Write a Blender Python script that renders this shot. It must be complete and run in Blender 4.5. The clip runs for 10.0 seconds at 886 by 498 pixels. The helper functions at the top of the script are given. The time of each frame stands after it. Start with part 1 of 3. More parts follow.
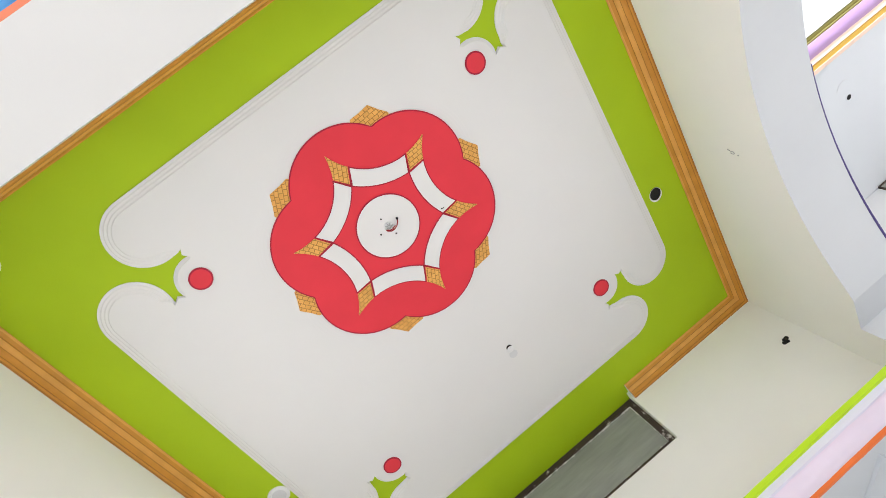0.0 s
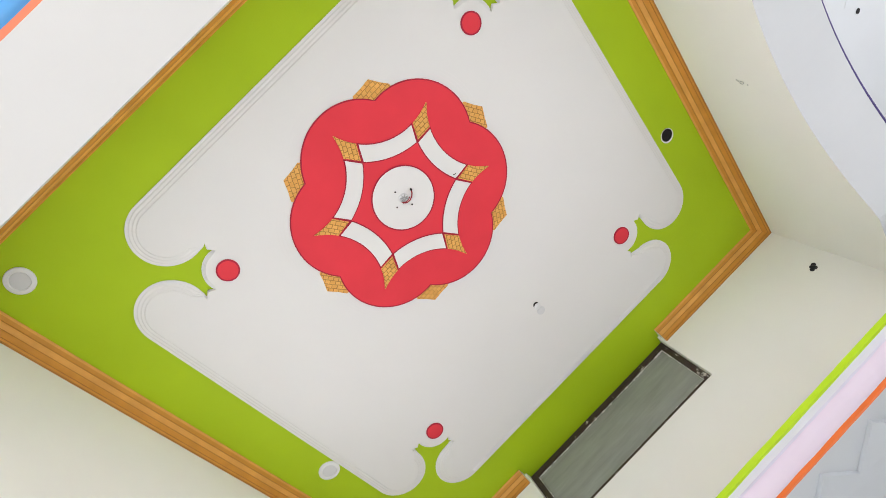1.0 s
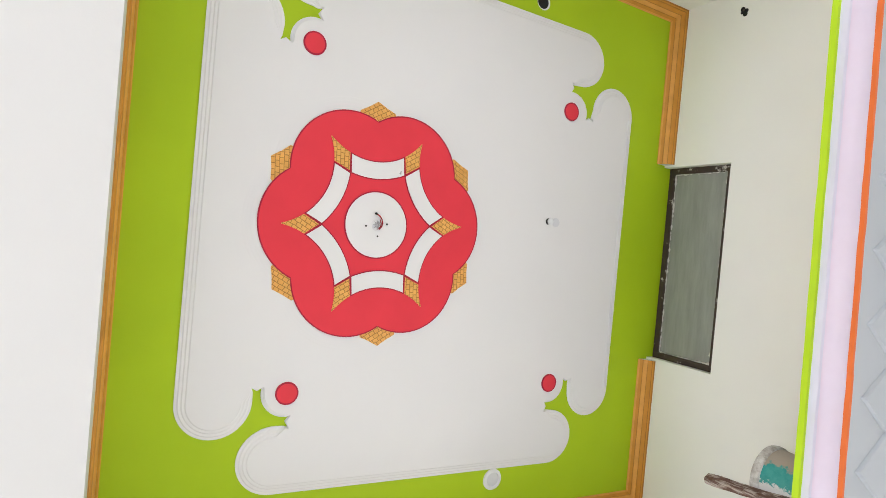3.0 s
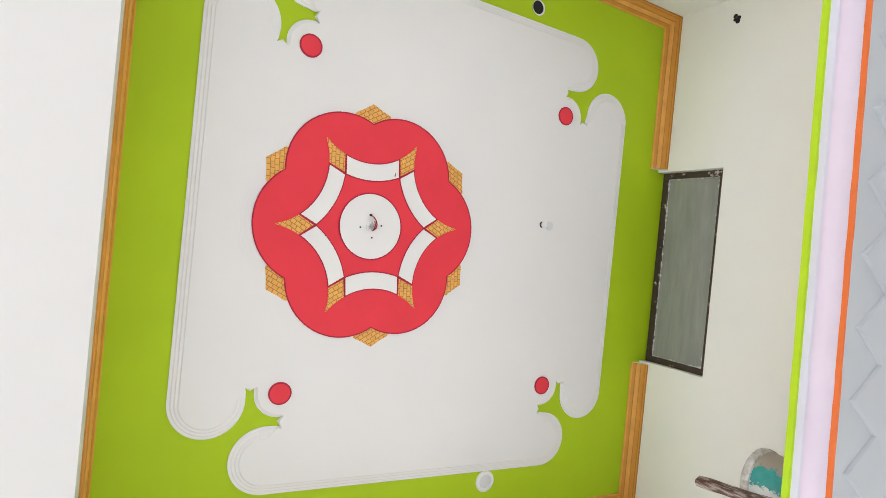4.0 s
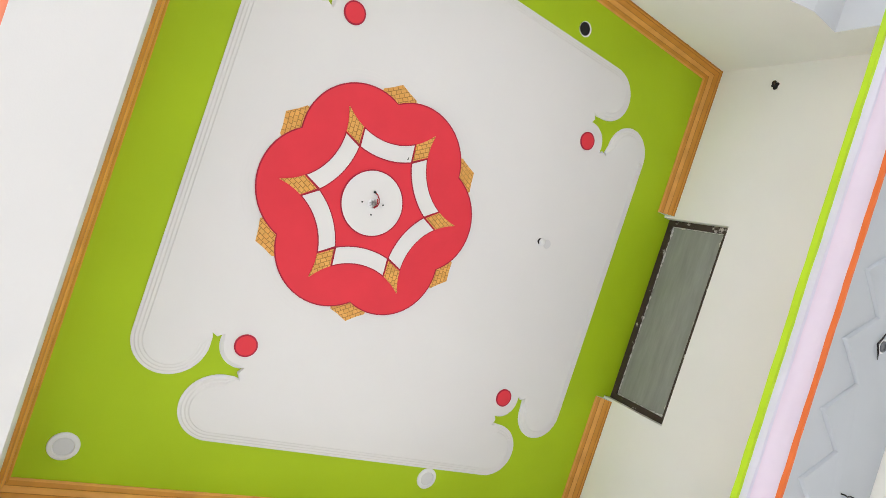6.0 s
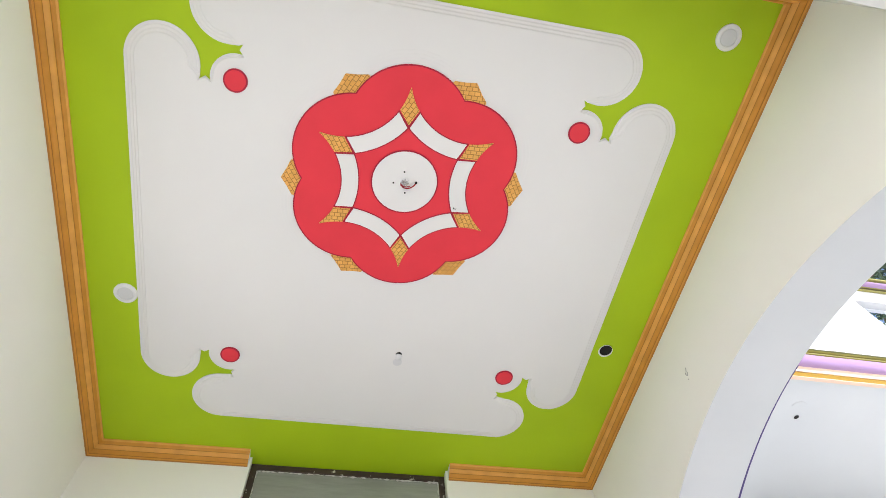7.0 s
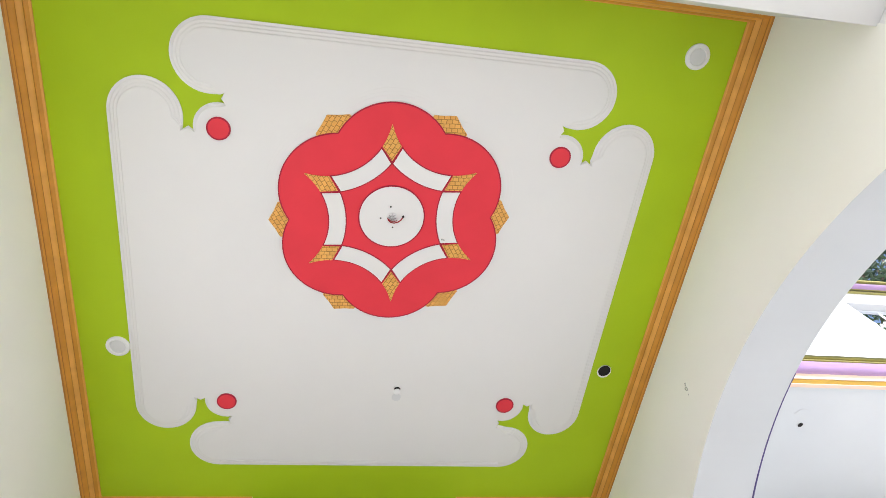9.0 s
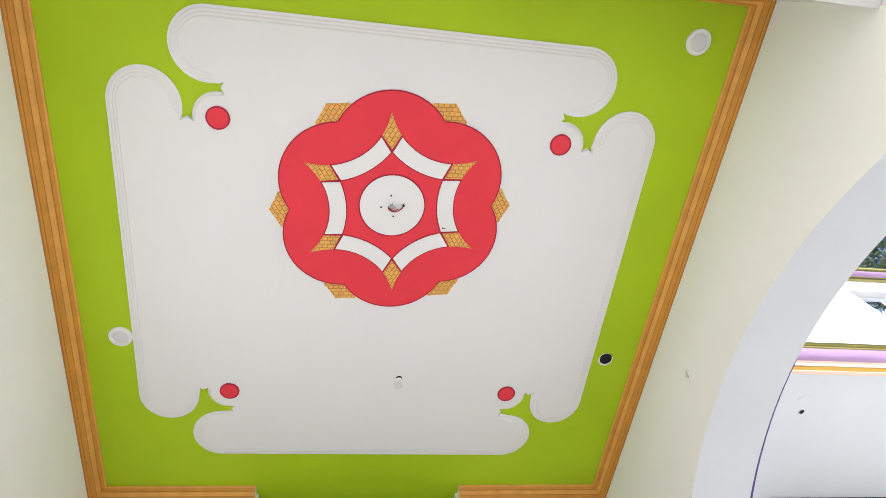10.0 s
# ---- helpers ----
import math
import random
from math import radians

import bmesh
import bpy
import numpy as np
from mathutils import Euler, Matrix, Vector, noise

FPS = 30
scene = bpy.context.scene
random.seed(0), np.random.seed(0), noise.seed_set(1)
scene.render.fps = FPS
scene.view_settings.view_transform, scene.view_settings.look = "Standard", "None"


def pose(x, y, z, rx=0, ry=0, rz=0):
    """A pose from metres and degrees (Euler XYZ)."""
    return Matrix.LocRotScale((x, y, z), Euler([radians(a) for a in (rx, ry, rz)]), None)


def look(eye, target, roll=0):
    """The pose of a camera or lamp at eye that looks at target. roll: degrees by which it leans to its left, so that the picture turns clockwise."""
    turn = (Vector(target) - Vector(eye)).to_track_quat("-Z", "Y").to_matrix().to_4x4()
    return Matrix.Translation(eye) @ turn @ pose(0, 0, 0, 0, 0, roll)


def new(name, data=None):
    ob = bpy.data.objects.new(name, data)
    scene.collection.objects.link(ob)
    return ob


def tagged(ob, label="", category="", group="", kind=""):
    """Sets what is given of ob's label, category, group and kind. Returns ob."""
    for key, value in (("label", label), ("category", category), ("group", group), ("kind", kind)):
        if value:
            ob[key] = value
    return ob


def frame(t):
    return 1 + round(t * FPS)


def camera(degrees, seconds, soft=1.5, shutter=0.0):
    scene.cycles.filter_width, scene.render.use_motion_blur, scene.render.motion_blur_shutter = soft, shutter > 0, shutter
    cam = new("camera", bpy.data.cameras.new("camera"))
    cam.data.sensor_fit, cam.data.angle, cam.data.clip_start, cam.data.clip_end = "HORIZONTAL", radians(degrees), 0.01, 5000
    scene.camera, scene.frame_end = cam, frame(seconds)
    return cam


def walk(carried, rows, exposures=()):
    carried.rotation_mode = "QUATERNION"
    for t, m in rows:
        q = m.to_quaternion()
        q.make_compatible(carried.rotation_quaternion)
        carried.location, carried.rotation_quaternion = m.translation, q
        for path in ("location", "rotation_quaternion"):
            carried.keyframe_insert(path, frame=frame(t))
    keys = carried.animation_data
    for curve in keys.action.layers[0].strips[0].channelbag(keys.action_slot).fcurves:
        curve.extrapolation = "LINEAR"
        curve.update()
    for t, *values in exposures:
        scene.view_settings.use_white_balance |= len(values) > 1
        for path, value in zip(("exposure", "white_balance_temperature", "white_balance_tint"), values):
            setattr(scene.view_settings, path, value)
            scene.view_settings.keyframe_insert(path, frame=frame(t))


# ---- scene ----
cam = camera(75.6, 10.0, soft=0.8)

PATH = [
    (0, (-0.071, -0.925, 1.059), (0.087, -0.001, 2.827), -47.4),
    (0.5, (-0.097, -0.926, 1.043), (0.04, 0.021, 2.8), -49.6),
    (1, (-0.096, -0.922, 1.038), (-0.046, 0.033, 2.795), -48.1),
    (1.4, (-0.086, -0.927, 1.055), (-0.135, 0.024, 2.814), -56.1),
    (1.5, (-0.073, -0.924, 1.049), (-0.122, 0.04, 2.801), -60.3),
    (1.8, (-0.039, -0.915, 1.056), (-0.085, 0.067, 2.798), -71.0),
    (2, (-0.04, -0.909, 1.05), (-0.089, 0.07, 2.793), -76.4),
    (2.2, (-0.034, -0.906, 1.054), (-0.077, 0.059, 2.805), -80.7),
    (3.3, (-0.042, -0.911, 1.058), (-0.052, 0.072, 2.8), -84.6),
    (3.5, (-0.025, -0.909, 1.049), (-0.002, 0.109, 2.77), -86.4),
    (4, (-0.052, -0.904, 1.037), (-0.062, 0.07, 2.784), -83.9),
    (4.5, (-0.038, -0.913, 1.043), (-0.026, 0.073, 2.783), -84.5),
    (5, (-0.039, -0.9, 1.04), (-0.029, 0.122, 2.759), -84.6),
    (5.5, (-0.034, -0.909, 1.049), (-0.035, 0.127, 2.759), -84.4),
    (5.7, (-0.046, -0.906, 1.043), (-0.032, 0.093, 2.776), -85.4),
    (6.8, (-0.143, -0.863, 1.022), (0.05, 0.135, 2.745), -6.9),
    (7, (-0.143, -0.875, 1.02), (0.137, 0.027, 2.783), -8.2),
    (7.2, (-0.126, -0.889, 1.017), (0.181, -0.056, 2.809), -10.5),
    (7.5, (-0.124, -0.885, 1.017), (0.199, -0.037, 2.8), -12.5),
    (8, (-0.131, -0.888, 1.011), (0.17, -0.072, 2.812), -12.5),
    (8.5, (-0.136, -0.885, 1.012), (0.139, -0.076, 2.821), -12.5),
    (9, (-0.13, -0.893, 1.014), (0.162, -0.083, 2.819), -14.3),
    (9.5, (-0.129, -0.891, 1.013), (0.171, -0.059, 2.807), -14.6),
    (10, (-0.124, -0.879, 1.007), (0.163, -0.044, 2.801), -13.9),
]
walk(cam, [(t, look(e, g, r)) for t, e, g, r in PATH], [(0, 0.98), (10, 0.98)])

# ------------------------------------------------------------ world and light
SUN_EL, SUN_AZ = radians(46), radians(200)
world = bpy.data.worlds.new("world")
scene.world = world
world.use_nodes = True
wn = world.node_tree
sky = wn.nodes.new("ShaderNodeTexSky")
sky.sky_type, sky.sun_disc = "NISHITA", False
sky.sun_elevation, sky.sun_rotation = SUN_EL, SUN_AZ
sky.air_density, sky.dust_density, sky.ozone_density = 1.0, 2.0, 0.6
wn.nodes["Background"].inputs["Strength"].default_value = 0.15
wn.links.new(sky.outputs["Color"], wn.nodes["Background"].inputs["Color"])
sun = new("sun", bpy.data.lights.new("sun", "SUN"))
sun.data.energy, sun.data.angle, sun.data.color = 2.6, radians(0.6), (1.0, 0.995, 0.985)
d = Vector((math.sin(SUN_AZ) * math.cos(SUN_EL), math.cos(SUN_AZ) * math.cos(SUN_EL), math.sin(SUN_EL)))
sun.matrix_world = look(d * 20, (0, 0, 0))

# ------------------------------------------------------------ plan
XL, XR, YB, YF = -1.382, 1.372, 1.70, -0.97     # inner wall faces of the bay
XLO, XRO, YFO, YBO = -1.685, 1.655, -1.222, 1.92  # outer wall faces
ZC, ZTOP = 3.30, 3.48                            # ceiling, top of the slab
SKEW = Matrix(((1, -0.018, 0, 0.018 * 0.34), (0, 1, 0, 0), (0, 0, 1, 0), (0, 0, 0, 1)))  # the bay is slightly out of square


# ------------------------------------------------------------ materials
def paint(name, color, rough=0.6, vary=0.06, bump=0.05, scale=6.0, fine=220.0, spec=0.4):
    """Brushed wall paint: broad unevenness in the colour, fine roller grain in the relief."""
    m = bpy.data.materials.new(name)
    m.use_nodes = True
    t = m.node_tree
    b = t.nodes["Principled BSDF"]
    b.inputs["Roughness"].default_value = rough
    b.inputs["Specular IOR Level"].default_value = spec
    co = t.nodes.new("ShaderNodeTexCoord")
    n1 = t.nodes.new("ShaderNodeTexNoise")
    n1.inputs["Scale"].default_value, n1.inputs["Detail"].default_value = scale, 5
    n2 = t.nodes.new("ShaderNodeTexNoise")
    n2.inputs["Scale"].default_value, n2.inputs["Detail"].default_value = fine, 3
    ramp = t.nodes.new("ShaderNodeMapRange")
    ramp.inputs["From Min"].default_value, ramp.inputs["From Max"].default_value = 0.3, 0.7
    ramp.inputs["To Min"].default_value, ramp.inputs["To Max"].default_value = 1 - vary, 1 + vary * 0.5
    mul = t.nodes.new("ShaderNodeMix")
    mul.data_type, mul.blend_type = "RGBA", "MULTIPLY"
    mul.inputs["Factor"].default_value = 1.0
    mul.inputs["A"].default_value = (*color, 1)
    t.links.new(co.outputs["Object"], n1.inputs["Vector"])
    t.links.new(co.outputs["Object"], n2.inputs["Vector"])
    t.links.new(n1.outputs["Fac"], ramp.inputs["Value"])
    t.links.new(ramp.outputs["Result"], mul.inputs["B"])
    t.links.new(mul.outputs["Result"], b.inputs["Base Color"])
    mixh = t.nodes.new("ShaderNodeMath")
    mixh.operation = "MULTIPLY_ADD"
    mixh.inputs[1].default_value = 3.0
    t.links.new(n1.outputs["Fac"], mixh.inputs[0])
    t.links.new(n2.outputs["Fac"], mixh.inputs[2])
    bp = t.nodes.new("ShaderNodeBump")
    bp.inputs["Strength"].default_value, bp.inputs["Distance"].default_value = bump, 0.004
    t.links.new(mixh.outputs["Value"], bp.inputs["Height"])
    t.links.new(bp.outputs["Normal"], b.inputs["Normal"])
    return m


def two_tone(name, a, b_color, scale, lo=0.45, hi=0.55, rough=0.7, metal=0.0, bump=0.2, stretch=(1, 1, 1)):
    """Two colours in irregular patches: splashed paint, weathered wood, rust."""
    m = paint(name, a, rough, 0.05, bump, scale * 2)
    t = m.node_tree
    b = t.nodes["Principled BSDF"]
    b.inputs["Metallic"].default_value = metal
    old = b.inputs["Base Color"].links[0].from_socket
    co = t.nodes.new("ShaderNodeTexCoord")
    mp = t.nodes.new("ShaderNodeMapping")
    mp.inputs["Scale"].default_value = stretch
    n = t.nodes.new("ShaderNodeTexNoise")
    n.inputs["Scale"].default_value, n.inputs["Detail"].default_value = scale, 8
    n.inputs["Roughness"].default_value = 0.65
    r = t.nodes.new("ShaderNodeMapRange")
    r.inputs["From Min"].default_value, r.inputs["From Max"].default_value = lo, hi
    mix = t.nodes.new("ShaderNodeMix")
    mix.data_type = "RGBA"
    mix.inputs["B"].default_value = (*b_color, 1)
    t.links.new(co.outputs["Object"], mp.inputs["Vector"])
    t.links.new(mp.outputs["Vector"], n.inputs["Vector"])
    t.links.new(n.outputs["Fac"], r.inputs["Value"])
    t.links.new(r.outputs["Result"], mix.inputs["Factor"])
    t.links.new(old, mix.inputs["A"])
    t.links.new(mix.outputs["Result"], b.inputs["Base Color"])
    return m


WHITE = paint("white_emulsion", (0.76, 0.758, 0.755), 0.65, 0.015, 0.04, 2.5)
# Beam white, set darker to offset the strong bounce from the ground below it.
BEAM_WHITE = paint("toned_down_beam_white", (0.69, 0.69, 0.68), 0.65, 0.02, 0.05, 2.5)
CREAM = paint("cream_emulsion", (0.875, 0.872, 0.815), 0.6, 0.02, 0.04, 2.5)
# Arch undersides and outer faces: cool sky tint and dimming mixed into the colour.
SOFFIT = paint("sky_tinted_arch_white", (0.60, 0.625, 0.65), 0.6, 0.025, 0.05, 3.0)
# The same tinted white, lightened for the brighter soffit of the next bay.
EAVES = paint("sky_tinted_soffit_white", (0.70, 0.73, 0.76), 0.6, 0.025, 0.05, 3.0)
# Shelf underside: its blue-grey shade is put into the base colour.
SHELF_GREY = paint("shade_toned_shelf_grey", (0.52, 0.555, 0.60), 0.6, 0.025, 0.05, 3.0)
GREEN = paint("lime_green_paint", (0.40, 0.575, 0.011), 0.55, 0.05, 0.06, 3.0, spec=0.25)
RED = paint("coral_red_paint", (0.76, 0.045, 0.066), 0.55, 0.05, 0.05, spec=0.25)
CRIMSON = paint("crimson_line_paint", (0.38, 0.006, 0.034), 0.5, 0.05)
GOLD = paint("ochre_gold_paint", (0.62, 0.27, 0.035), 0.45, 0.12, 0.1, 14.0)
GOLD_L = paint("pale_gold_paint", (0.74, 0.36, 0.075), 0.45, 0.12, 0.1, 14.0)
BROWN = paint("brown_line_paint", (0.43, 0.18, 0.027), 0.5, 0.15)
LIME = paint("bright_lime_paint", (0.48, 0.72, 0.012), 0.45, 0.06)
PALE_LILAC = paint("pale_lilac_paint", (0.70, 0.69, 0.80), 0.45, 0.03)
PINK = paint("pale_pink_paint", (0.78, 0.69, 0.80), 0.4, 0.04)
ORANGE = paint("orange_paint", (0.80, 0.165, 0.03), 0.45, 0.06)
LILAC = paint("lilac_gloss_paint", (0.44, 0.28, 0.50), 0.3, 0.05)
OLIVE = paint("olive_paint", (0.085, 0.075, 0.008), 0.45, 0.1)
MUSTARD = paint("mustard_olive_paint", (0.17, 0.145, 0.012), 0.45, 0.1)
KHAKI = paint("khaki_paint", (0.36, 0.33, 0.10), 0.45, 0.08)
YELLOW = paint("mango_yellow_paint", (0.36, 0.215, 0.018), 0.45, 0.06)
PEACH = paint("peach_paint", (0.90, 0.66, 0.50), 0.45, 0.05)
BLUE = paint("sky_blue_gloss_paint", (0.10, 0.40, 0.82), 0.2, 0.05, spec=0.6)
NAVY = paint("violet_blue_paint", (0.075, 0.055, 0.20), 0.4, 0.06)
SALMON = paint("salmon_paint", (0.88, 0.26, 0.14), 0.45, 0.05)
LEAFGREEN = paint("soft_green_paint", (0.42, 0.62, 0.14), 0.45, 0.05)
# Flat black for wires and small parts; also stands for darkness inside holes.
BLACK = paint("black_cavity", (0.012, 0.011, 0.011), 0.8, 0.1)
FRAME = two_tone("dark_brown_frame", (0.055, 0.038, 0.03), (0.62, 0.58, 0.52), 16, 0.62, 0.68, 0.6)
PLASTIC = paint("white_plastic", (0.78, 0.79, 0.80), 0.35, 0.02, 0.02)
DIFFUSER = paint("grey_diffuser", (0.66, 0.67, 0.69), 0.3, 0.03, 0.02)


def bucket_material():
    """Teal plastic with a crust of tan cement on one side and white paint drips on the other."""
    m = two_tone("teal_bucket_plastic", (0.02, 0.30, 0.27), (0.10, 0.42, 0.38), 9, 0.4, 0.7, 0.6, 0, 0.5)
    t = m.node_tree
    b = t.nodes["Principled BSDF"]
    co = t.nodes.new("ShaderNodeTexCoord")
    xyz = t.nodes.new("ShaderNodeSeparateXYZ")
    t.links.new(co.outputs["Object"], xyz.inputs["Vector"])
    for scale, rough, weight, side, edge, color in ((24, 0.6, 0.10, 1, 0.078, (0.40, 0.34, 0.27)), (75, 0.75, 0.13, -1, 0.012, (0.74, 0.74, 0.73))):
        n = t.nodes.new("ShaderNodeTexNoise")
        n.inputs["Scale"].default_value, n.inputs["Detail"].default_value, n.inputs["Roughness"].default_value = scale, 8, rough
        mad = t.nodes.new("ShaderNodeMath")
        mad.operation = "MULTIPLY_ADD"
        mad.inputs[1].default_value = weight
        line = t.nodes.new("ShaderNodeMath")
        line.operation = "MULTIPLY_ADD"
        line.inputs[1].default_value, line.inputs[2].default_value = side, -side * edge - weight * 0.5
        edge_map = t.nodes.new("ShaderNodeMapRange")
        edge_map.inputs["From Min"].default_value, edge_map.inputs["From Max"].default_value = -0.003, 0.006
        mix = t.nodes.new("ShaderNodeMix")
        mix.data_type = "RGBA"
        mix.inputs["B"].default_value = (*color, 1)
        old = b.inputs["Base Color"].links[0].from_socket
        t.links.new(co.outputs["Object"], n.inputs["Vector"])
        t.links.new(xyz.outputs["X"], line.inputs[0])
        t.links.new(n.outputs["Fac"], mad.inputs[0])
        t.links.new(line.outputs["Value"], mad.inputs[2])
        t.links.new(mad.outputs["Value"], edge_map.inputs["Value"])
        t.links.new(edge_map.outputs["Result"], mix.inputs["Factor"])
        t.links.new(old, mix.inputs["A"])
        t.links.new(mix.outputs["Result"], b.inputs["Base Color"])
    return m


TEAL = bucket_material()
WOOD = two_tone("weathered_wood", (0.12, 0.06, 0.042), (0.46, 0.40, 0.35), 55, 0.47, 0.60, 0.8, 0, 0.5, (1, 1, 0.15))
TILE = paint("pale_floor_tile", (0.33, 0.305, 0.275), 0.35, 0.08)
GROUND = paint("pale_concrete_yard", (0.64, 0.61, 0.565), 0.9, 0.25, 0.5, 1.2, 40)
IRON = paint("white_iron_paint", (0.78, 0.79, 0.80), 0.4, 0.05)
BARK = two_tone("tree_bark", (0.10, 0.07, 0.05), (0.2, 0.16, 0.12), 12, 0.4, 0.6, 0.9, 0, 0.8)
REDWIRE = paint("red_wire", (0.35, 0.02, 0.03), 0.4, 0.05)
GUNMETAL = paint("dark_grey_metal", (0.14, 0.15, 0.17), 0.45, 0.15, 0.1, 40)
METAL = paint("dull_metal", (0.5, 0.5, 0.5), 0.4, 0.1)
METAL.node_tree.nodes["Principled BSDF"].inputs["Metallic"].default_value = 0.8


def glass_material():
    """Obscured window glass, dusty; opaque, with the dark room behind mixed into its grey."""
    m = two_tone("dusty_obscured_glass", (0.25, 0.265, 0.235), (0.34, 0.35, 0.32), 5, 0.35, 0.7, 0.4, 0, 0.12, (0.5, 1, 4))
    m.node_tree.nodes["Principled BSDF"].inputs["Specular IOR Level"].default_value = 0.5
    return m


GLASS = glass_material()


def leaf_material():
    m = bpy.data.materials.new("tree_leaves")
    m.use_nodes = True
    t = m.node_tree
    b = t.nodes["Principled BSDF"]
    b.inputs["Roughness"].default_value = 0.45
    g = t.nodes.new("ShaderNodeNewGeometry")
    r = t.nodes.new("ShaderNodeValToRGB")
    r.color_ramp.elements[0].color = (0.018, 0.040, 0.022, 1)
    r.color_ramp.elements[1].color = (0.075, 0.13, 0.06, 1)
    t.links.new(g.outputs["Random Per Island"], r.inputs["Fac"])
    t.links.new(r.outputs["Color"], b.inputs["Base Color"])
    return m


LEAF = leaf_material()


def weave_material():
    """Gold basket-weave paint: pale gold blocks between brown brush strokes, laid along each piece's own axis."""
    m = paint("gold_basket_weave", (0.80, 0.43, 0.11), 0.45, 0.12, 0.05, 30)
    t = m.node_tree
    b = t.nodes["Principled BSDF"]
    old = b.inputs["Base Color"].links[0].from_socket
    uv = t.nodes.new("ShaderNodeUVMap")
    uv.uv_map = "weave"
    wob = t.nodes.new("ShaderNodeTexNoise")
    wob.inputs["Scale"].default_value = 45
    add = t.nodes.new("ShaderNodeVectorMath")
    add.operation = "MULTIPLY_ADD"
    add.inputs[1].default_value = (0.007, 0.007, 0)
    br = t.nodes.new("ShaderNodeTexBrick")
    br.offset = 0.5
    br.inputs["Scale"].default_value = 1.0
    br.inputs["Mortar Size"].default_value = 0.0016
    br.inputs["Brick Width"].default_value, br.inputs["Row Height"].default_value = 0.0225, 0.0170
    br.inputs["Mortar Smooth"].default_value = 0.35
    br.inputs["Color1"].default_value = (1, 1, 1, 1)
    br.inputs["Color2"].default_value = (0.90, 0.84, 0.72, 1)
    br.inputs["Mortar"].default_value = (0.46, 0.40, 0.30, 1)
    mix = t.nodes.new("ShaderNodeMix")
    mix.data_type, mix.blend_type = "RGBA", "MULTIPLY"
    mix.inputs["Factor"].default_value = 1
    t.links.new(uv.outputs["UV"], wob.inputs["Vector"])
    t.links.new(wob.outputs["Color"], add.inputs[0])
    t.links.new(uv.outputs["UV"], add.inputs[2])
    t.links.new(add.outputs["Vector"], br.inputs["Vector"])
    t.links.new(old, mix.inputs["A"])
    t.links.new(br.outputs["Color"], mix.inputs["B"])
    t.links.new(mix.outputs["Result"], b.inputs["Base Color"])
    return m


WEAVE = weave_material()


# ------------------------------------------------------------ mesh helpers
def thing(name, base, label, category, group="", kind=""):
    ob = new(name)
    ob.empty_display_size = 0.05
    ob.location = SKEW @ Vector(base)
    return tagged(ob, label, category, group, kind)


def part(name, bm, mats, parent=None, label="", smooth=False):
    """Links a bmesh in world coordinates as one mesh object, at top level or under a thing or a part."""
    bm.transform(SKEW)
    base = Vector()
    up = parent
    while up:
        base += up.location
        up = up.parent
    bmesh.ops.translate(bm, vec=-base, verts=bm.verts)
    bmesh.ops.recalc_face_normals(bm, faces=bm.faces)
    me = bpy.data.meshes.new(name)
    if smooth:
        for f in bm.faces:
            f.smooth = True
    bm.to_mesh(me)
    bm.free()
    for m in mats if isinstance(mats, (list, tuple)) else (mats,):
        me.materials.append(m)
    ob = new(name, me)
    ob.parent = parent
    if smooth:
        me.set_sharp_from_angle(angle=radians(40))
    return tagged(ob, label)


def uneven(bm, amount, scale=9.0):
    """Hand-drawn waviness along a straight moulding that runs in x."""
    for v in bm.verts:
        p = Vector((v.co.x * scale, v.co.y * 60, v.co.z * 60))
        v.co.y += amount * (noise.noise(p) + 0.6 * noise.noise(p * 3.1))
        v.co.z += amount * 0.6 * noise.noise(p * 1.7 + Vector((7, 3, 1)))


def structure(name, bm, mats, label, smooth=False):
    return tagged(part(name, bm, mats, None, label, smooth), kind="structure")


def add_prism(bm, pts, lo, hi, axis="z", mat=0, cap_lo=True, cap_hi=True):
    """A straight prism over a 2D outline; the outline's two axes are those left over, in x, y, z order."""
    def v(p, h):
        return {"x": (h, p[0], p[1]), "y": (p[0], h, p[1]), "z": (p[0], p[1], h)}[axis]
    a = [bm.verts.new(v(p, lo)) for p in pts]
    b = [bm.verts.new(v(p, hi)) for p in pts]
    n = len(pts)
    fs = [bm.faces.new((a[i], a[(i + 1) % n], b[(i + 1) % n], b[i])) for i in range(n)]
    caps = []
    if cap_lo:
        caps.append(bm.faces.new(a))
    if cap_hi:
        caps.append(bm.faces.new(b))
    for f in fs + caps:
        f.material_index = mat
    for f in caps:
        f.normal_update()
    if n > 4 and caps:
        bmesh.ops.triangulate(bm, faces=caps)
    return fs


def prism(*args, **kw):
    bm = bmesh.new()
    add_prism(bm, *args, **kw)
    return bm


def add_box(bm, x0, x1, y0, y1, z0, z1, mat=0):
    add_prism(bm, [(x0, y0), (x1, y0), (x1, y1), (x0, y1)], z0, z1, mat=mat)


def box(x0, x1, y0, y1, z0, z1, bevel=0.0):
    bm = bmesh.new()
    add_box(bm, x0, x1, y0, y1, z0, z1)
    if bevel:
        bmesh.ops.bevel(bm, geom=bm.edges[:], offset=bevel, segments=2, affect="EDGES", profile=0.6)
    return bm


def circle(cx, cy, r, n=40, a0=0.0, a1=360.0):
    full = abs(a1 - a0) >= 360
    return [(cx + r * math.cos(radians(a0 + (a1 - a0) * i / (n if full else n - 1))),
             cy + r * math.sin(radians(a0 + (a1 - a0) * i / (n if full else n - 1)))) for i in range(n)]


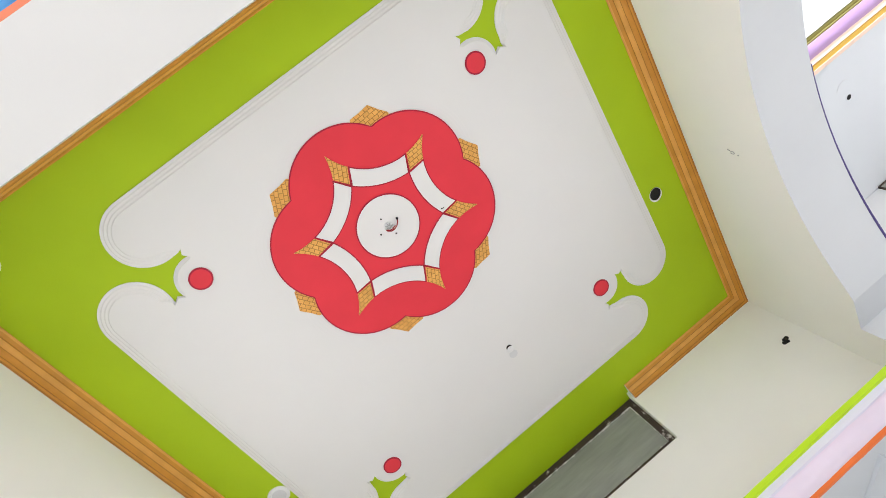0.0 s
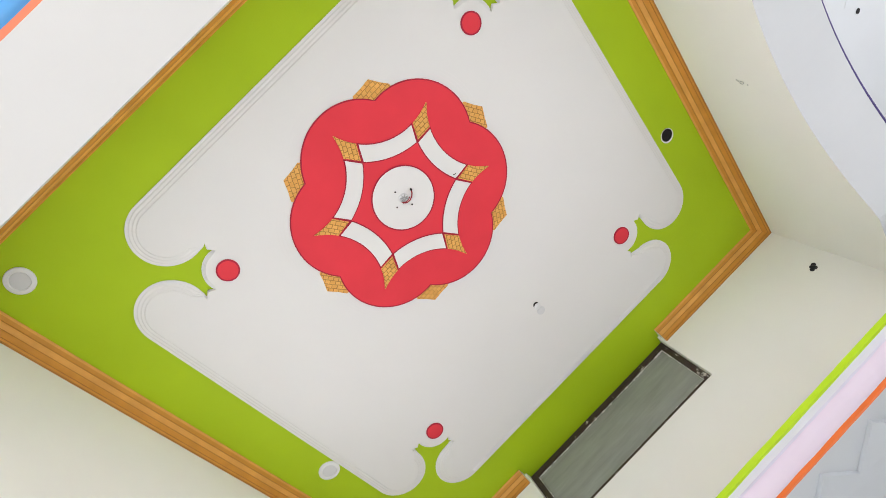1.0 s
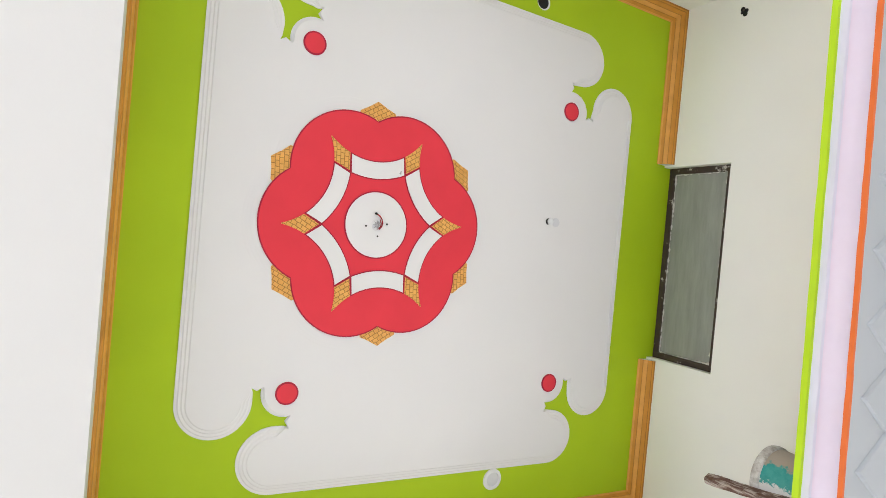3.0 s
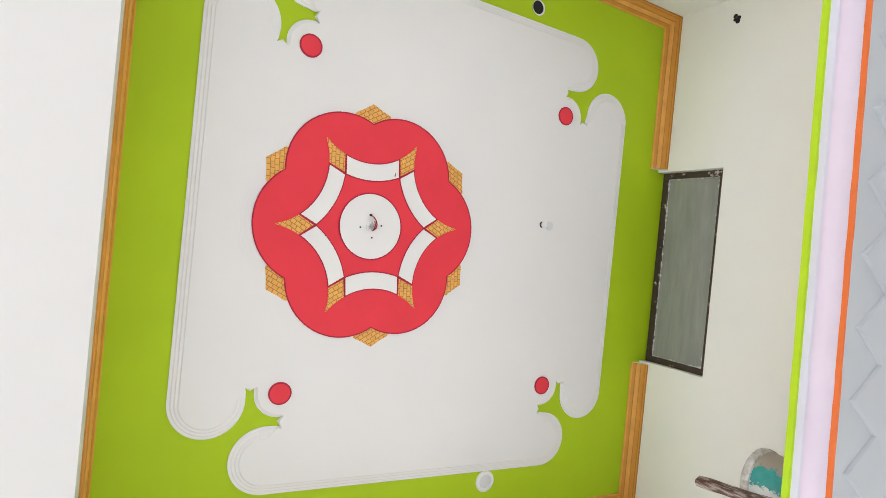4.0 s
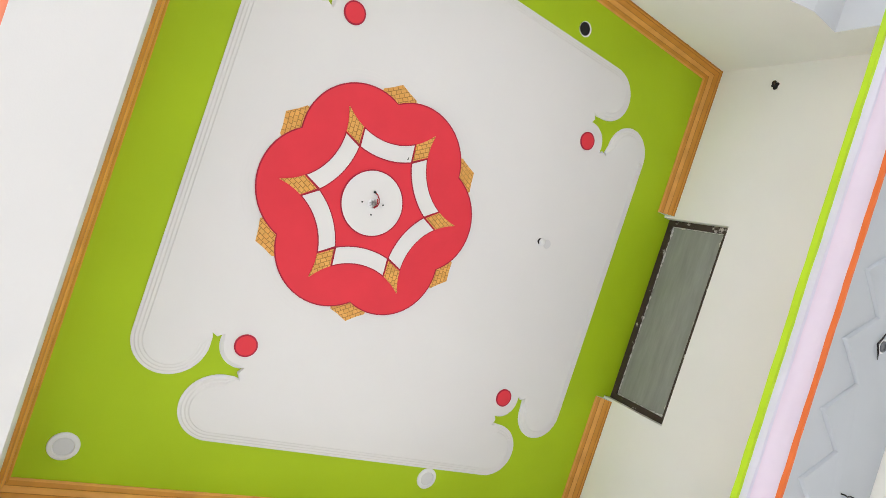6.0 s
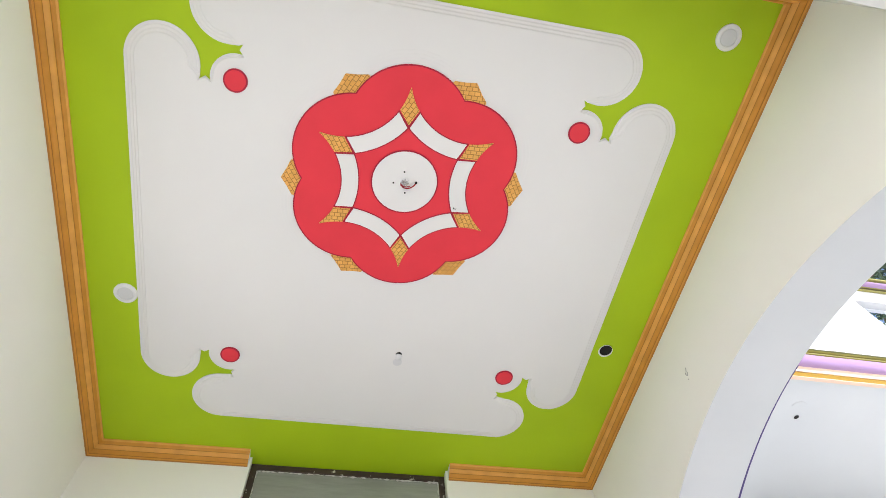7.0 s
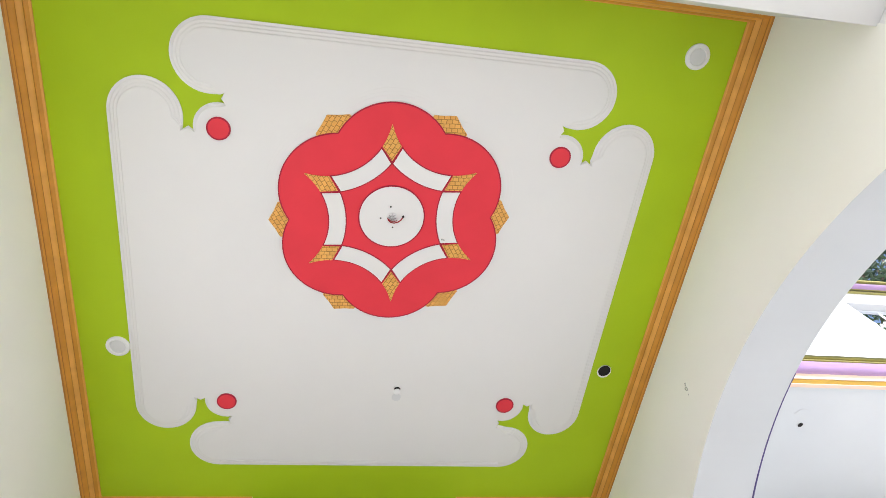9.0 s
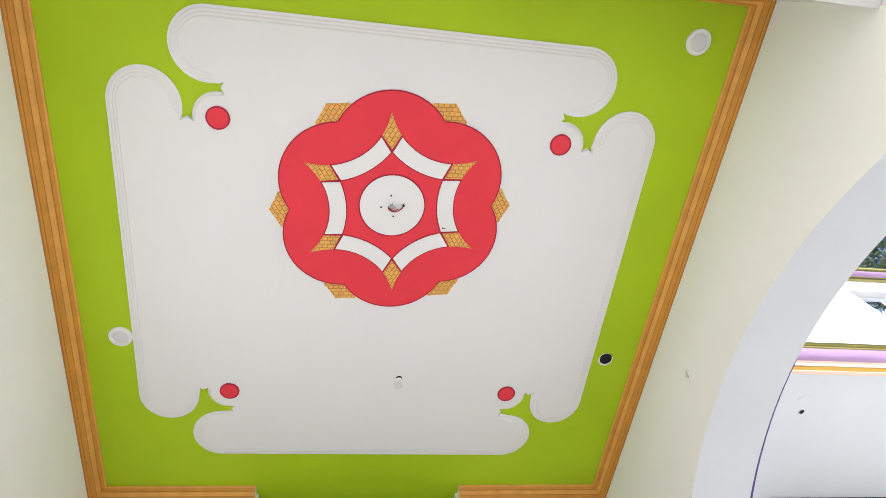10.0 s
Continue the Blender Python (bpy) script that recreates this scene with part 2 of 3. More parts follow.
def lathe(profile, at, n=40):
    """A turned body round a vertical axis from (radius, height) pairs."""
    bm = bmesh.new()
    rings = [[bm.verts.new((at[0] + r * math.cos(2 * math.pi * i / n), at[1] + r * math.sin(2 * math.pi * i / n), at[2] + z)) for i in range(n)]
             for r, z in profile]
    for p, q in zip(rings, rings[1:]):
        for i in range(n):
            bm.faces.new((p[i], p[(i + 1) % n], q[(i + 1) % n], q[i]))
    for ring in (rings[0], rings[-1]):
        bm.faces.new(ring)
    return bm


def add_tube(bm, pts, r, n=8, mat=0):
    pts = [Vector(p) for p in pts]
    rings = []
    for i, p in enumerate(pts):
        t = (pts[min(i + 1, len(pts) - 1)] - pts[max(i - 1, 0)]).normalized()
        u = t.orthogonal().normalized()
        w = t.cross(u)
        rr = r[i] if isinstance(r, (list, tuple)) else r
        rings.append([p + (u * math.cos(2 * math.pi * k / n) + w * math.sin(2 * math.pi * k / n)) * rr for k in range(n)])
    for i in range(1, len(rings)):      # keep neighbouring rings from twisting
        best = min(range(n), key=lambda s: sum((rings[i][(k + s) % n] - rings[i - 1][k]).length for k in range(n)))
        rings[i] = rings[i][best:] + rings[i][:best]
    vs = [[bm.verts.new(c) for c in ring] for ring in rings]
    fs = []
    for p, q in zip(vs, vs[1:]):
        for k in range(n):
            fs.append(bm.faces.new((p[k], p[(k + 1) % n], q[(k + 1) % n], q[k])))
    fs += [bm.faces.new(vs[0]), bm.faces.new(vs[-1])]
    for f in fs:
        f.material_index = mat


def tube(pts, r, n=8):
    bm = bmesh.new()
    add_tube(bm, pts, r, n)
    return bm


def add_loft(bm, rings):
    """Joins closed rings of equal point counts; the last ring is capped."""
    vs = [[bm.verts.new(q) for q in ring] for ring in rings]
    n = len(rings[0])
    for a, b in zip(vs, vs[1:]):
        for i in range(n):
            bm.faces.new((a[i], a[(i + 1) % n], b[(i + 1) % n], b[i]))
    f = bm.faces.new(vs[-1])
    f.normal_update()
    if n > 4:
        bmesh.ops.triangulate(bm, faces=[f])


def run_along_x(bm, profile, x0, x1, mats, slope=0.0, wave=0.0012):
    """Sweeps an open (y, z) profile along x, with the slight waver of hand work; mats gives the material of each of its strips."""
    n = max(2, int((x1 - x0) / 0.03))
    rows = []
    for k in range(n + 1):
        x = x0 + (x1 - x0) * k / n
        row = []
        for i, (y, z) in enumerate(profile):
            q = noise.noise(Vector((x * 5, i * 0.35, 1.7))) + 0.6 * noise.noise(Vector((x * 19, i * 0.5, 4.1)))
            row.append(bm.verts.new((x, y + wave * q * 0.6, z + slope * x + wave * q)))
        rows.append(row)
    for a, b in zip(rows, rows[1:]):
        for i, m in enumerate(mats):
            f = bm.faces.new((a[i], a[i + 1], b[i + 1], b[i]))
            f.material_index = m


# ------------------------------------------------------------ large structure
# walls with arches
def arch_outline(apex, ys, ye, r, yc, level=9.0):
    zs = lambda y: apex - (r - math.sqrt(r * r - (y - yc) ** 2))
    n = 36
    arc = [(ys + (ye - ys) * i / n, zs(ys + (ye - ys) * i / n)) for i in range(n + 1)]
    return [(y, max(z, apex - level) if y > yc else z) for y, z in arc]   # level: the north haunch runs flat into the jamb


def arch_wall(name, x0, x1, arc, inner, label):
    ys, ye = arc[0][0], arc[-1][0]
    pts = [(YF, 0), (ys, 0), *arc, (ye, 0), (YB, 0), (YB, ZTOP), (YF, ZTOP)]
    bm = prism(pts, x0, x1, axis="x")
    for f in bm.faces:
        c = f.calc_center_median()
        # inner face cream; every other face takes the sky-tinted tone
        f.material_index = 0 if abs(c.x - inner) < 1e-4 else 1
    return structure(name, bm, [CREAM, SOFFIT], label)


ARC_R = arch_outline(2.748, -0.69, 1.484, 2.05, 0.41, 0.198)
ARC_L = arch_outline(2.778, -0.69, 1.49, 2.05, 0.38)
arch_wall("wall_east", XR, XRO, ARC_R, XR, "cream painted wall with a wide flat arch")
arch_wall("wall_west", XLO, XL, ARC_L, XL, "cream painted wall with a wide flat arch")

# outer arris of the arch: a thin violet-blue painted bead
bm = bmesh.new()
bead = [(XRO + 0.004, y, z + 0.004) for y, z in ARC_R if y > 0.31]
add_tube(bm, bead, [0.0035 + 0.0055 * i / (len(bead) - 1) for i in range(len(bead))], 8)
structure("arch_trim", bm, NAVY, "violet-blue painted bead round the arch", True)

# back wall with the high window opening, reaching on behind the next bay
OFF = 0.018 * (YB - 0.34)
WX0, WX1, WZ0 = -0.588, 0.482, 2.893
pts = [(XLO - 2.5, 0), (XL + 0.01 - OFF, 0), (XL + 0.01 - OFF, 2.10), (XR - 0.01 - OFF, 2.10), (XR - 0.01 - OFF, 0), (XRO, 0), (XRO, ZTOP),
       (WX1, ZTOP), (WX1, WZ0), (WX0, WZ0), (WX0, ZTOP), (XLO - 2.5, ZTOP)]
bm = prism([(x + OFF, z) for x, z in pts], YB, YBO, axis="y")
structure("wall_north", bm, CREAM, "cream painted house wall with a high window opening")
pts = [(XRO + 0.001, 0), (6.5, 0), (6.5, 3.24), (3.45, 3.24), (3.45, 2.72), (2.385, 2.72), (2.385, 3.24), (XRO + 0.001, 3.24)]
bm = prism([(x + OFF, z) for x, z in pts], YB, YBO, axis="y")
structure("wall_north_east", bm, WHITE, "white painted house wall with a high window opening")
structure("wall_north_lower", box(XL + 0.01, XR - 0.01, YB + 0.12, YBO - 0.01, 0, 2.10), CREAM, "cream painted wall set back under the lintel shelf")

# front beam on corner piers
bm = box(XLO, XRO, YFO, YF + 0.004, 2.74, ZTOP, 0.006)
structure("beam", bm, BEAM_WHITE, "white plastered front beam over the open side")
for n, x0, x1 in (("pier_west", XLO, XL), ("pier_east", XR, XRO)):
    structure(n, box(x0, x1, YFO, YF + 0.002, 0, 2.738, 0.006), WHITE, "white plastered corner pier")

# mouldings on the front beam's outer foot: salmon, blue and green
bm = bmesh.new()
prof = [(YFO, 2.742), (YFO - 0.022, 2.742), (YFO - 0.022, 2.752), (YFO - 0.0235, 2.752), (YFO - 0.0235, 2.760)]
prof += [(YFO - 0.0235 - 0.0275 * (1 - math.cos(a)), 2.760 - 0.010 * math.sin(a) + 0.012 * a / math.pi) for a in np.linspace(0.1, math.pi, 12)]
prof += [(YFO - 0.081, 2.774), (YFO - 0.112, 2.774), (YFO - 0.112, 2.86), (YFO, 2.86)]
run_along_x(bm, prof, XLO - 0.1, XRO + 0.1, [0, 0, 4, 4] + [1] * 12 + [3, 2, 2, 2])
structure("trim", bm, [SALMON, BLUE, LEAFGREEN, BLUE, PINK], "salmon, blue and green plaster moulding", True)

# roof slab over the bay
structure("roof", box(XLO, XRO, YFO, YBO, ZTOP, ZTOP + 0.12), WHITE, "flat concrete roof slab")

# floor and ground
structure("floor", box(XLO, XRO, YFO, YB, -0.09, 0.0), TILE, "pale glazed floor tiles of the porch")
bm = bmesh.new()
s = 400
f = bm.faces.new([bm.verts.new(p) for p in ((-s, -s, -0.1), (s, -s, -0.1), (s, s, -0.1), (-s, s, -0.1))])
structure("ground", bm, GROUND, "pale sunlit concrete yard")

# ceiling: green field with a hole for the missing lamp
HOLE = (1.156, 0.754, 0.035)
bm = bmesh.new()
edges = []
outline = [(XL, YF), (XR, YF), (XR, YB), (WX1 + OFF, YB), (WX1 + OFF, YB + 0.1), (WX0 + OFF, YB + 0.1), (WX0 + OFF, YB), (XL, YB)]
for loop in [outline, circle(*HOLE, 28)]:
    vs = [bm.verts.new((x, y, ZC)) for x, y in loop]
    edges += [bm.edges.new((vs[i], vs[(i + 1) % len(vs)])) for i in range(len(vs))]
bmesh.ops.triangle_fill(bm, edges=edges, use_beauty=True)
up = bmesh.ops.extrude_face_region(bm, geom=bm.faces[:])
bmesh.ops.translate(bm, vec=(0, 0, 0.14), verts=[v for v in up["geom"] if isinstance(v, bmesh.types.BMVert)])
structure("ceiling", bm, GREEN, "lime green painted plaster ceiling")

# white raised panel on the ceiling, with lobed corners and stepped edges
PCX, PCY = -0.012, 0.342


DOTS = {(1, 1): (0.671, 0.979), (-1, 1): (-0.693, 0.995), (-1, -1): (-0.704, -0.320), (1, -1): (0.668, -0.329)}


def panel_corner(d, sx, sy):
    """One corner of the panel, drawn in by d: front lobe, forked sprig, round bay of the dot, side lobe. Bay and sprig follow the painted dot."""
    pts = []
    bx, by = (DOTS[sx, sy][0] - PCX) * sx, (DOTS[sx, sy][1] - PCY) * sy
    hx, hy = (bx - 0.69) / 2, (by - 0.662) / 2
    e = d * 0.15
    r = 0.138 - d
    pts += [(0.722 + r * 1.02 * math.cos(a), 0.927 + r * math.sin(a)) for a in np.linspace(math.pi / 2, -math.pi / 2, 24)]
    pts += [(x + hx, y + hy) for x, y in ((0.684 - e, 0.790 + e), (0.670 - e, 0.796 + e), (0.682 - e, 0.775), (0.669 - e, 0.757 - e))]
    rd = 0.098 - d * 0.35
    pts += [(bx - hx + rd * math.cos(a), by - hy + rd * math.sin(a)) for a in np.linspace(radians(95), radians(-4), 16)]
    pts += [(x + hx, y + hy) for x, y in ((0.786 - e, 0.645 - e), (0.805, 0.660 - e), (0.828 + e, 0.645 - e), (0.824 + e, 0.662 - e))]
    r = 0.136 - d
    pts += [(0.960 + r * math.cos(a), 0.690 + r * 1.05 * math.sin(a)) for a in np.linspace(math.pi, 0, 24)]
    return pts


def panel_outline(d):
    q = []
    for sx, sy in ((1, 1), (1, -1), (-1, -1), (-1, 1)):
        c = [(PCX + sx * x, PCY + sy * y) for x, y in panel_corner(d, sx, sy)]
        q += c if sx == sy else c[::-1]
    return q


bm = bmesh.new()
add_loft(bm, [[(*q, z) for q in panel_outline(d)] for d, z in ((0.0, ZC - 0.001), (0.0, 3.2952), (0.002, 3.2948), (0.010, 3.2946), (0.0145, 3.2920),
                                                              (0.023, 3.2917), (0.0275, 3.2891), (0.036, 3.2887), (0.0405, 3.2860))])
structure("ceiling_panel", bm, WHITE, "white raised plaster panel with lobed corners")
ZP = 3.2860
for off, z in ((0.008, 3.2944), (0.020, 3.2917), (0.033, 3.2888)):
    bm = bmesh.new()
    add_tube(bm, [(PCX - 0.72 + 1.44 * i / 30, PCY + 1.065 - off + 0.0006 * math.sin(i * 1.7), z - 0.001) for i in range(31)], 0.0042, 8)
    structure("panel_rib", bm, WHITE, "fine white plaster rib along the ceiling panel's edge", True)


# cornice round the ceiling, broken by the window
CORNICE = [(0.064, 0.0), (0.064, -0.006), (0.058, -0.010), (0.055, -0.016), (0.050, -0.021), (0.047, -0.021), (0.046, -0.024),
           (0.043, -0.032), (0.036, -0.038), (0.031, -0.040), (0.030, -0.043), (0.027, -0.050), (0.020, -0.055), (0.014, -0.056),
           (0.013, -0.060), (0.007, -0.064), (0.0, -0.066)]
CMATS = [1, 1, 0, 0, 0, 2, 1, 1, 1, 2, 0, 0, 0, 2, 0, 2]
CORNERS = [(XL, YF, 1, 0.56), (XR, YF, -1, 0.56), (XR, YB, -1, -1), (XL, YB, 1, -1)]


def cornice_run(name, ends):
    bm = bmesh.new()
    rows = []
    for x, y, sx, sy in ends:
        rows.append([bm.verts.new((x + sx * a, y + sy * a, ZC + z)) for a, z in CORNICE])
    for i, m in enumerate(CMATS):
        f = bm.faces.new((rows[0][i], rows[0][i + 1], rows[1][i + 1], rows[1][i]))
        f.material_index = m
    for row, (x, y, sx, sy) in zip(rows, ends):
        if not (sx and sy):
            f = bm.faces.new([*row, bm.verts.new((x, y, ZC))])
            f.material_index = 3
    return structure(name, bm, [GOLD, GOLD_L, BROWN, WHITE], "ochre gold ribbed plaster cornice", True)


cornice_run("cornice_south", CORNERS[0:2])
cornice_run("cornice_east", CORNERS[1:3])
cornice_run("cornice_west", (CORNERS[3], CORNERS[0]))
cornice_run("cornice_north_a", (CORNERS[2], (WX1 + OFF + 0.012, YB, 0, -1)))
cornice_run("cornice_north_b", ((WX0 + OFF - 0.012, YB, 0, -1), CORNERS[3]))


# ------------------------------------------------------------ ceiling ornament
ROT = -5.1   # the flower is turned a little
FLOWER = Matrix(((1.012, 0, 0, -0.006), (0, 1.002, 0, -0.001), (0, 0, 1, 0), (0, 0, 0, 1)))  # and slightly wide
med = thing("ceiling_medallion", (0, 0, ZP), "coral red six-lobed flower medallion painted on the white ceiling", "ornament")


def petal_part(name, bm, mat, label="", parent=None):
    bm.transform(FLOWER)
    return part(name, bm, mat, parent or med, label)


def weave_axes(bm, angle):
    """Lays the weave's rows across the given direction, in metres."""
    lay = bm.loops.layers.uv.new("weave")
    c, q = math.cos(radians(angle + ROT)), math.sin(radians(angle + ROT))
    for f in bm.faces:
        for lp in f.loops:
            x, y = lp.vert.co.x, lp.vert.co.y
            lp[lay].uv = (x * c + y * q, y * c - x * q)
    return bm


def polar(r, a):
    a = radians(a + ROT)
    return (r * math.cos(a), r * math.sin(a))


def lobed(grow=0.0):
    pts = []
    for k in range(6):
        c = polar(0.246, 60 * k + 30)
        half = math.degrees(math.atan2(0.21, 0.364 - 0.246))
        pts += circle(c[0], c[1], 0.241 + grow, 24, 60 * k + 30 + ROT - half, 60 * k + 30 + ROT + half)[:-1]
    return pts


def ring_outline(bm, outer, inner, z0, z1):
    """A thin raised line between two outlines with equal point counts."""
    n = len(outer)
    vo = [bm.verts.new((*p, z0)) for p in outer]
    vi = [bm.verts.new((*p, z0)) for p in inner]
    vt = [bm.verts.new((*p, z1)) for p in outer]
    for i in range(n):
        j = (i + 1) % n
        bm.faces.new((vo[i], vo[j], vi[j], vi[i]))
        bm.faces.new((vo[i], vo[j], vt[j], vt[i]))


petals = petal_part("petals", prism(lobed(), ZP - 0.004, ZP + 0.002, cap_hi=False), RED)
bm = bmesh.new()
ring_outline(bm, lobed(0.0022), lobed(-0.0030), ZP - 0.0048, ZP + 0.002)
petal_part("petal_outline", bm, CRIMSON, "crimson painted outline", petals)
for g in (0.028, 0.042, 0.056):
    bm = bmesh.new()
    ring_outline(bm, lobed(g), lobed(g - 0.005), ZP - 0.0009, ZP + 0.001)
    petal_part("ripple", bm, WHITE, "fine white plaster ridge")
HX, HY = -0.006, -0.009   # the round centre sits a little off the flower
disc = part("centre_disc", prism(circle(HX, HY, 0.136, 64), ZP - 0.0075, ZP, cap_hi=False), WHITE, med, "white round centre")
bm = bmesh.new()
ring_outline(bm, circle(HX, HY, 0.1408, 64), circle(HX, HY, 0.1355, 64), ZP - 0.0081, ZP)
part("centre_outline", bm, CRIMSON, disc, "crimson painted ring")


def sector_arc(k, rho, half_to, n=18):
    """Points of the inward-bowed arc of one sixth, up to the angle at which it meets the neighbour's tip."""
    c = polar(0.526, 60 * k)
    base = 60 * k + 180 + ROT
    return circle(c[0], c[1], rho, n, base + half_to, base - half_to)


for k in range(6):
    # curved white band; its ends stop short of the lozenges
    outer = sector_arc(k, 0.269, 25.3)
    inner = sector_arc(k, 0.336, 20.2)
    band = petal_part("band", prism(outer + inner[::-1], ZP - 0.0075, ZP, cap_hi=False), WHITE, "curved white band")
    line = bmesh.new()
    o2 = sector_arc(k, 0.2645, 26.9) + sector_arc(k, 0.3410, 21.6)[::-1]
    add_prism(line, o2, ZP - 0.0052 - 0.0004 * (k % 2), ZP, cap_hi=False)
    petal_part("band_outline", line, CRIMSON, "crimson painted outline", band)
    # woven gold lozenge on the axis between two bands
    a = 60 * k + 30
    tip, foot = polar(0.402, a), polar(0.252, a)
    # concave sides follow the neighbouring arcs
    s1 = [p for p in circle(*polar(0.526, 60 * k), 0.267, 10, 60 * k + 180 + ROT - 27.5, 60 * k + 180 + ROT - 47.5)]
    s2 = [p for p in circle(*polar(0.526, 60 * k + 60), 0.267, 10, 60 * k + 240 + ROT + 27.5, 60 * k + 240 + ROT + 47.5)]
    petal_part("lozenge", weave_axes(prism([foot, *s1, tip, *s2[::-1]], ZP - 0.0078, ZP, cap_hi=False), a + 32), WEAVE, "gold woven lozenge")
    # gold tab that peeps out between two lobes
    b = 60 * k
    tab = [polar(0.38, b), polar(0.43, b - 11.5), polar(0.468, b - 9.4), polar(0.480, b - 5), polar(0.503, b), polar(0.480, b + 5), polar(0.468, b + 9.4), polar(0.43, b + 11.5)]
    petal_part("tab", weave_axes(prism(tab, ZP - 0.0025, ZP, cap_hi=False), b + 62), WEAVE, "gold woven tab")

for sx in (-1, 1):
    for sy in (-1, 1):
        x, y = DOTS[sx, sy]
        dot = thing("ceiling_dot", (x, y, ZP), "round coral red painted spot on the white ceiling", "ornament", "spots in the corners of the ceiling panel")
        part("face", prism(circle(x, y, 0.0440, 40), ZP - 0.004, ZP, cap_hi=False), RED, dot)
        bm = bmesh.new()
        ring_outline(bm, circle(x, y, 0.0455, 40), circle(x, y, 0.0395, 40), ZP - 0.0048, ZP)
        part("outline", bm, CRIMSON, dot, "crimson outline")

# dark chip at the end of one band
bm = bmesh.new()
cx, cy = polar(0.262, 3)
cx, cy = cx - 0.028, cy + 0.015
add_box(bm, cx - 0.011, cx + 0.003, cy + 0.074, cy + 0.0765, ZP - 0.0092, ZP - 0.006)
add_box(bm, cx - 0.011, cx - 0.0085, cy + 0.070, cy + 0.074, ZP - 0.0090, ZP - 0.006)
petal_part("chip", bm, BLACK, "small black chip")

# ------------------------------------------------------------ high window
win = thing("window", ((WX0 + WX1) / 2 + OFF, YB + 0.06, WZ0), "dark brown framed ventilator window with grey obscured glass", "window", kind="structure")
win.name = "window_1"
fy0, fy1 = YB + 0.045, YB + 0.095
wx0, wx1, wz1 = WX0 + OFF, WX1 + OFF, ZC - 0.003
FB, FT, FS = 0.046, 0.036, 0.034   # bottom rail, top rail, stiles
part("window_frame", box(wx0, wx1, fy0, fy1, WZ0, WZ0 + FB, 0.003), FRAME, win)
part("window_frame", box(wx0, wx1, fy0, fy1, wz1 - FT, wz1, 0.003), FRAME, win)
part("window_frame", box(wx0, wx0 + FS, fy0 - 0.002, fy1, WZ0 + 0.001, wz1 - 0.001, 0.003), FRAME, win)
part("window_frame", box(wx1 - FS, wx1, fy0 - 0.002, fy1, WZ0 + 0.001, wz1 - 0.001, 0.003), FRAME, win)
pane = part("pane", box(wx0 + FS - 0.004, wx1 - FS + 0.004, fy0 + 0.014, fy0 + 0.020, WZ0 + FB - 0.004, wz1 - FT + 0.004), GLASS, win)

# ------------------------------------------------------------ lintel shelf with painted edge
SY, SL = 1.23, 0.016
bm = bmesh.new()
zt = 2.203
cove = [(SY - 0.002 + 0.035 * math.sin(a) * 0.8, zt - 0.052 - 0.087 * (1 - math.cos(a)) / 2) for a in np.linspace(0, math.pi, 12)]
prof = [(YB, zt), (SY - 0.016, zt), (SY - 0.016, zt - 0.022), (SY - 0.004, zt - 0.024), (SY - 0.004, zt - 0.05), *cove,
        (SY - 0.010, zt - 0.140), (SY - 0.010, zt - 0.155), (SY, zt - 0.157), (SY + 0.004, zt - 0.157), (YB + 0.118, zt - 0.157)]
run_along_x(bm, prof, XL, XR, [1, 0, 0, 5, 5] + [5] + [2] * 10 + [3, 3, 3, 4, 4], SL)
uneven(bm, 0.0022)
shelf = structure("shelf", bm, [LIME, WHITE, PINK, ORANGE, SHELF_GREY, PALE_LILAC], "concrete lintel shelf with lime, pink and orange moulded edge", True)

# proud plaster panel under the shelf; its zigzag front edge leaves a row of shallow triangles by the moulding
zs = zt - 0.157
TSTEP = 0.2505


def zigzag(g):
    """Front edge from east to west, drawn in by g, the inner corners rounded."""
    pts = []
    for i in range(-1, 12):
        xv, xm = 1.33 - TSTEP * i, 1.33 - TSTEP * (i + 0.52)
        for k in (-1, -0.5, 0, 0.5, 1):
            pts.append((xv - 0.010 * k, SY + 0.055 + 0.016 * k * k + g))
        pts += [(xm + 0.0012, SY + 0.232 + g), (xm - 0.0012, SY + 0.232 + g)]
    return [p for p in pts if XL + 0.014 < p[0] < XR - 0.014]


rings = []
for g, dz in ((0.0, 0.0), (0.002, 0.0020), (0.008, 0.0105), (0.011, 0.0120)):
    edge = zigzag(g)
    ring = [(XR - 0.012, edge[0][1]), *edge, (XL + 0.012, edge[-1][1]), (XL + 0.012, YB + 0.116), (XR - 0.012, YB + 0.116)]
    rings.append([(x, y, zs + SL * x - dz) for x, y in ring])
bm = bmesh.new()
add_loft(bm, rings)
part("panel", bm, SHELF_GREY, shelf, "plaster panel with a zigzag edge, shade toned into its grey", True)

# ------------------------------------------------------------ next bay: soffit, moulded edge, terrace parapet
EY = 0.755
structure("ceiling_east", box(XRO + 0.002, 6.5, EY, YBO, 3.241, 3.50), EAVES, "white plastered soffit of the next bay")
bm = bmesh.new()
prof = [(EY, 3.2405), (EY, 3.216), (EY - 0.022, 3.216), (EY - 0.022, 3.221), (EY - 0.022, 3.258), (EY - 0.026, 3.258), (EY - 0.026, 3.284), (EY - 0.032, 3.294)]
prof += [(EY - 0.032 - 0.03 * math.sin(a), 3.345 - 0.05 * math.cos(a)) for a in np.linspace(0.05, math.pi - 0.05, 12)]
prof += [(EY - 0.036, 3.396), (EY - 0.036, 3.410), (EY - 0.041, 3.412), (EY - 0.041, 3.420), (EY - 0.046, 3.423), (EY - 0.049, 3.434), (EY - 0.050, 3.448), (EY + 0.05, 3.448)]
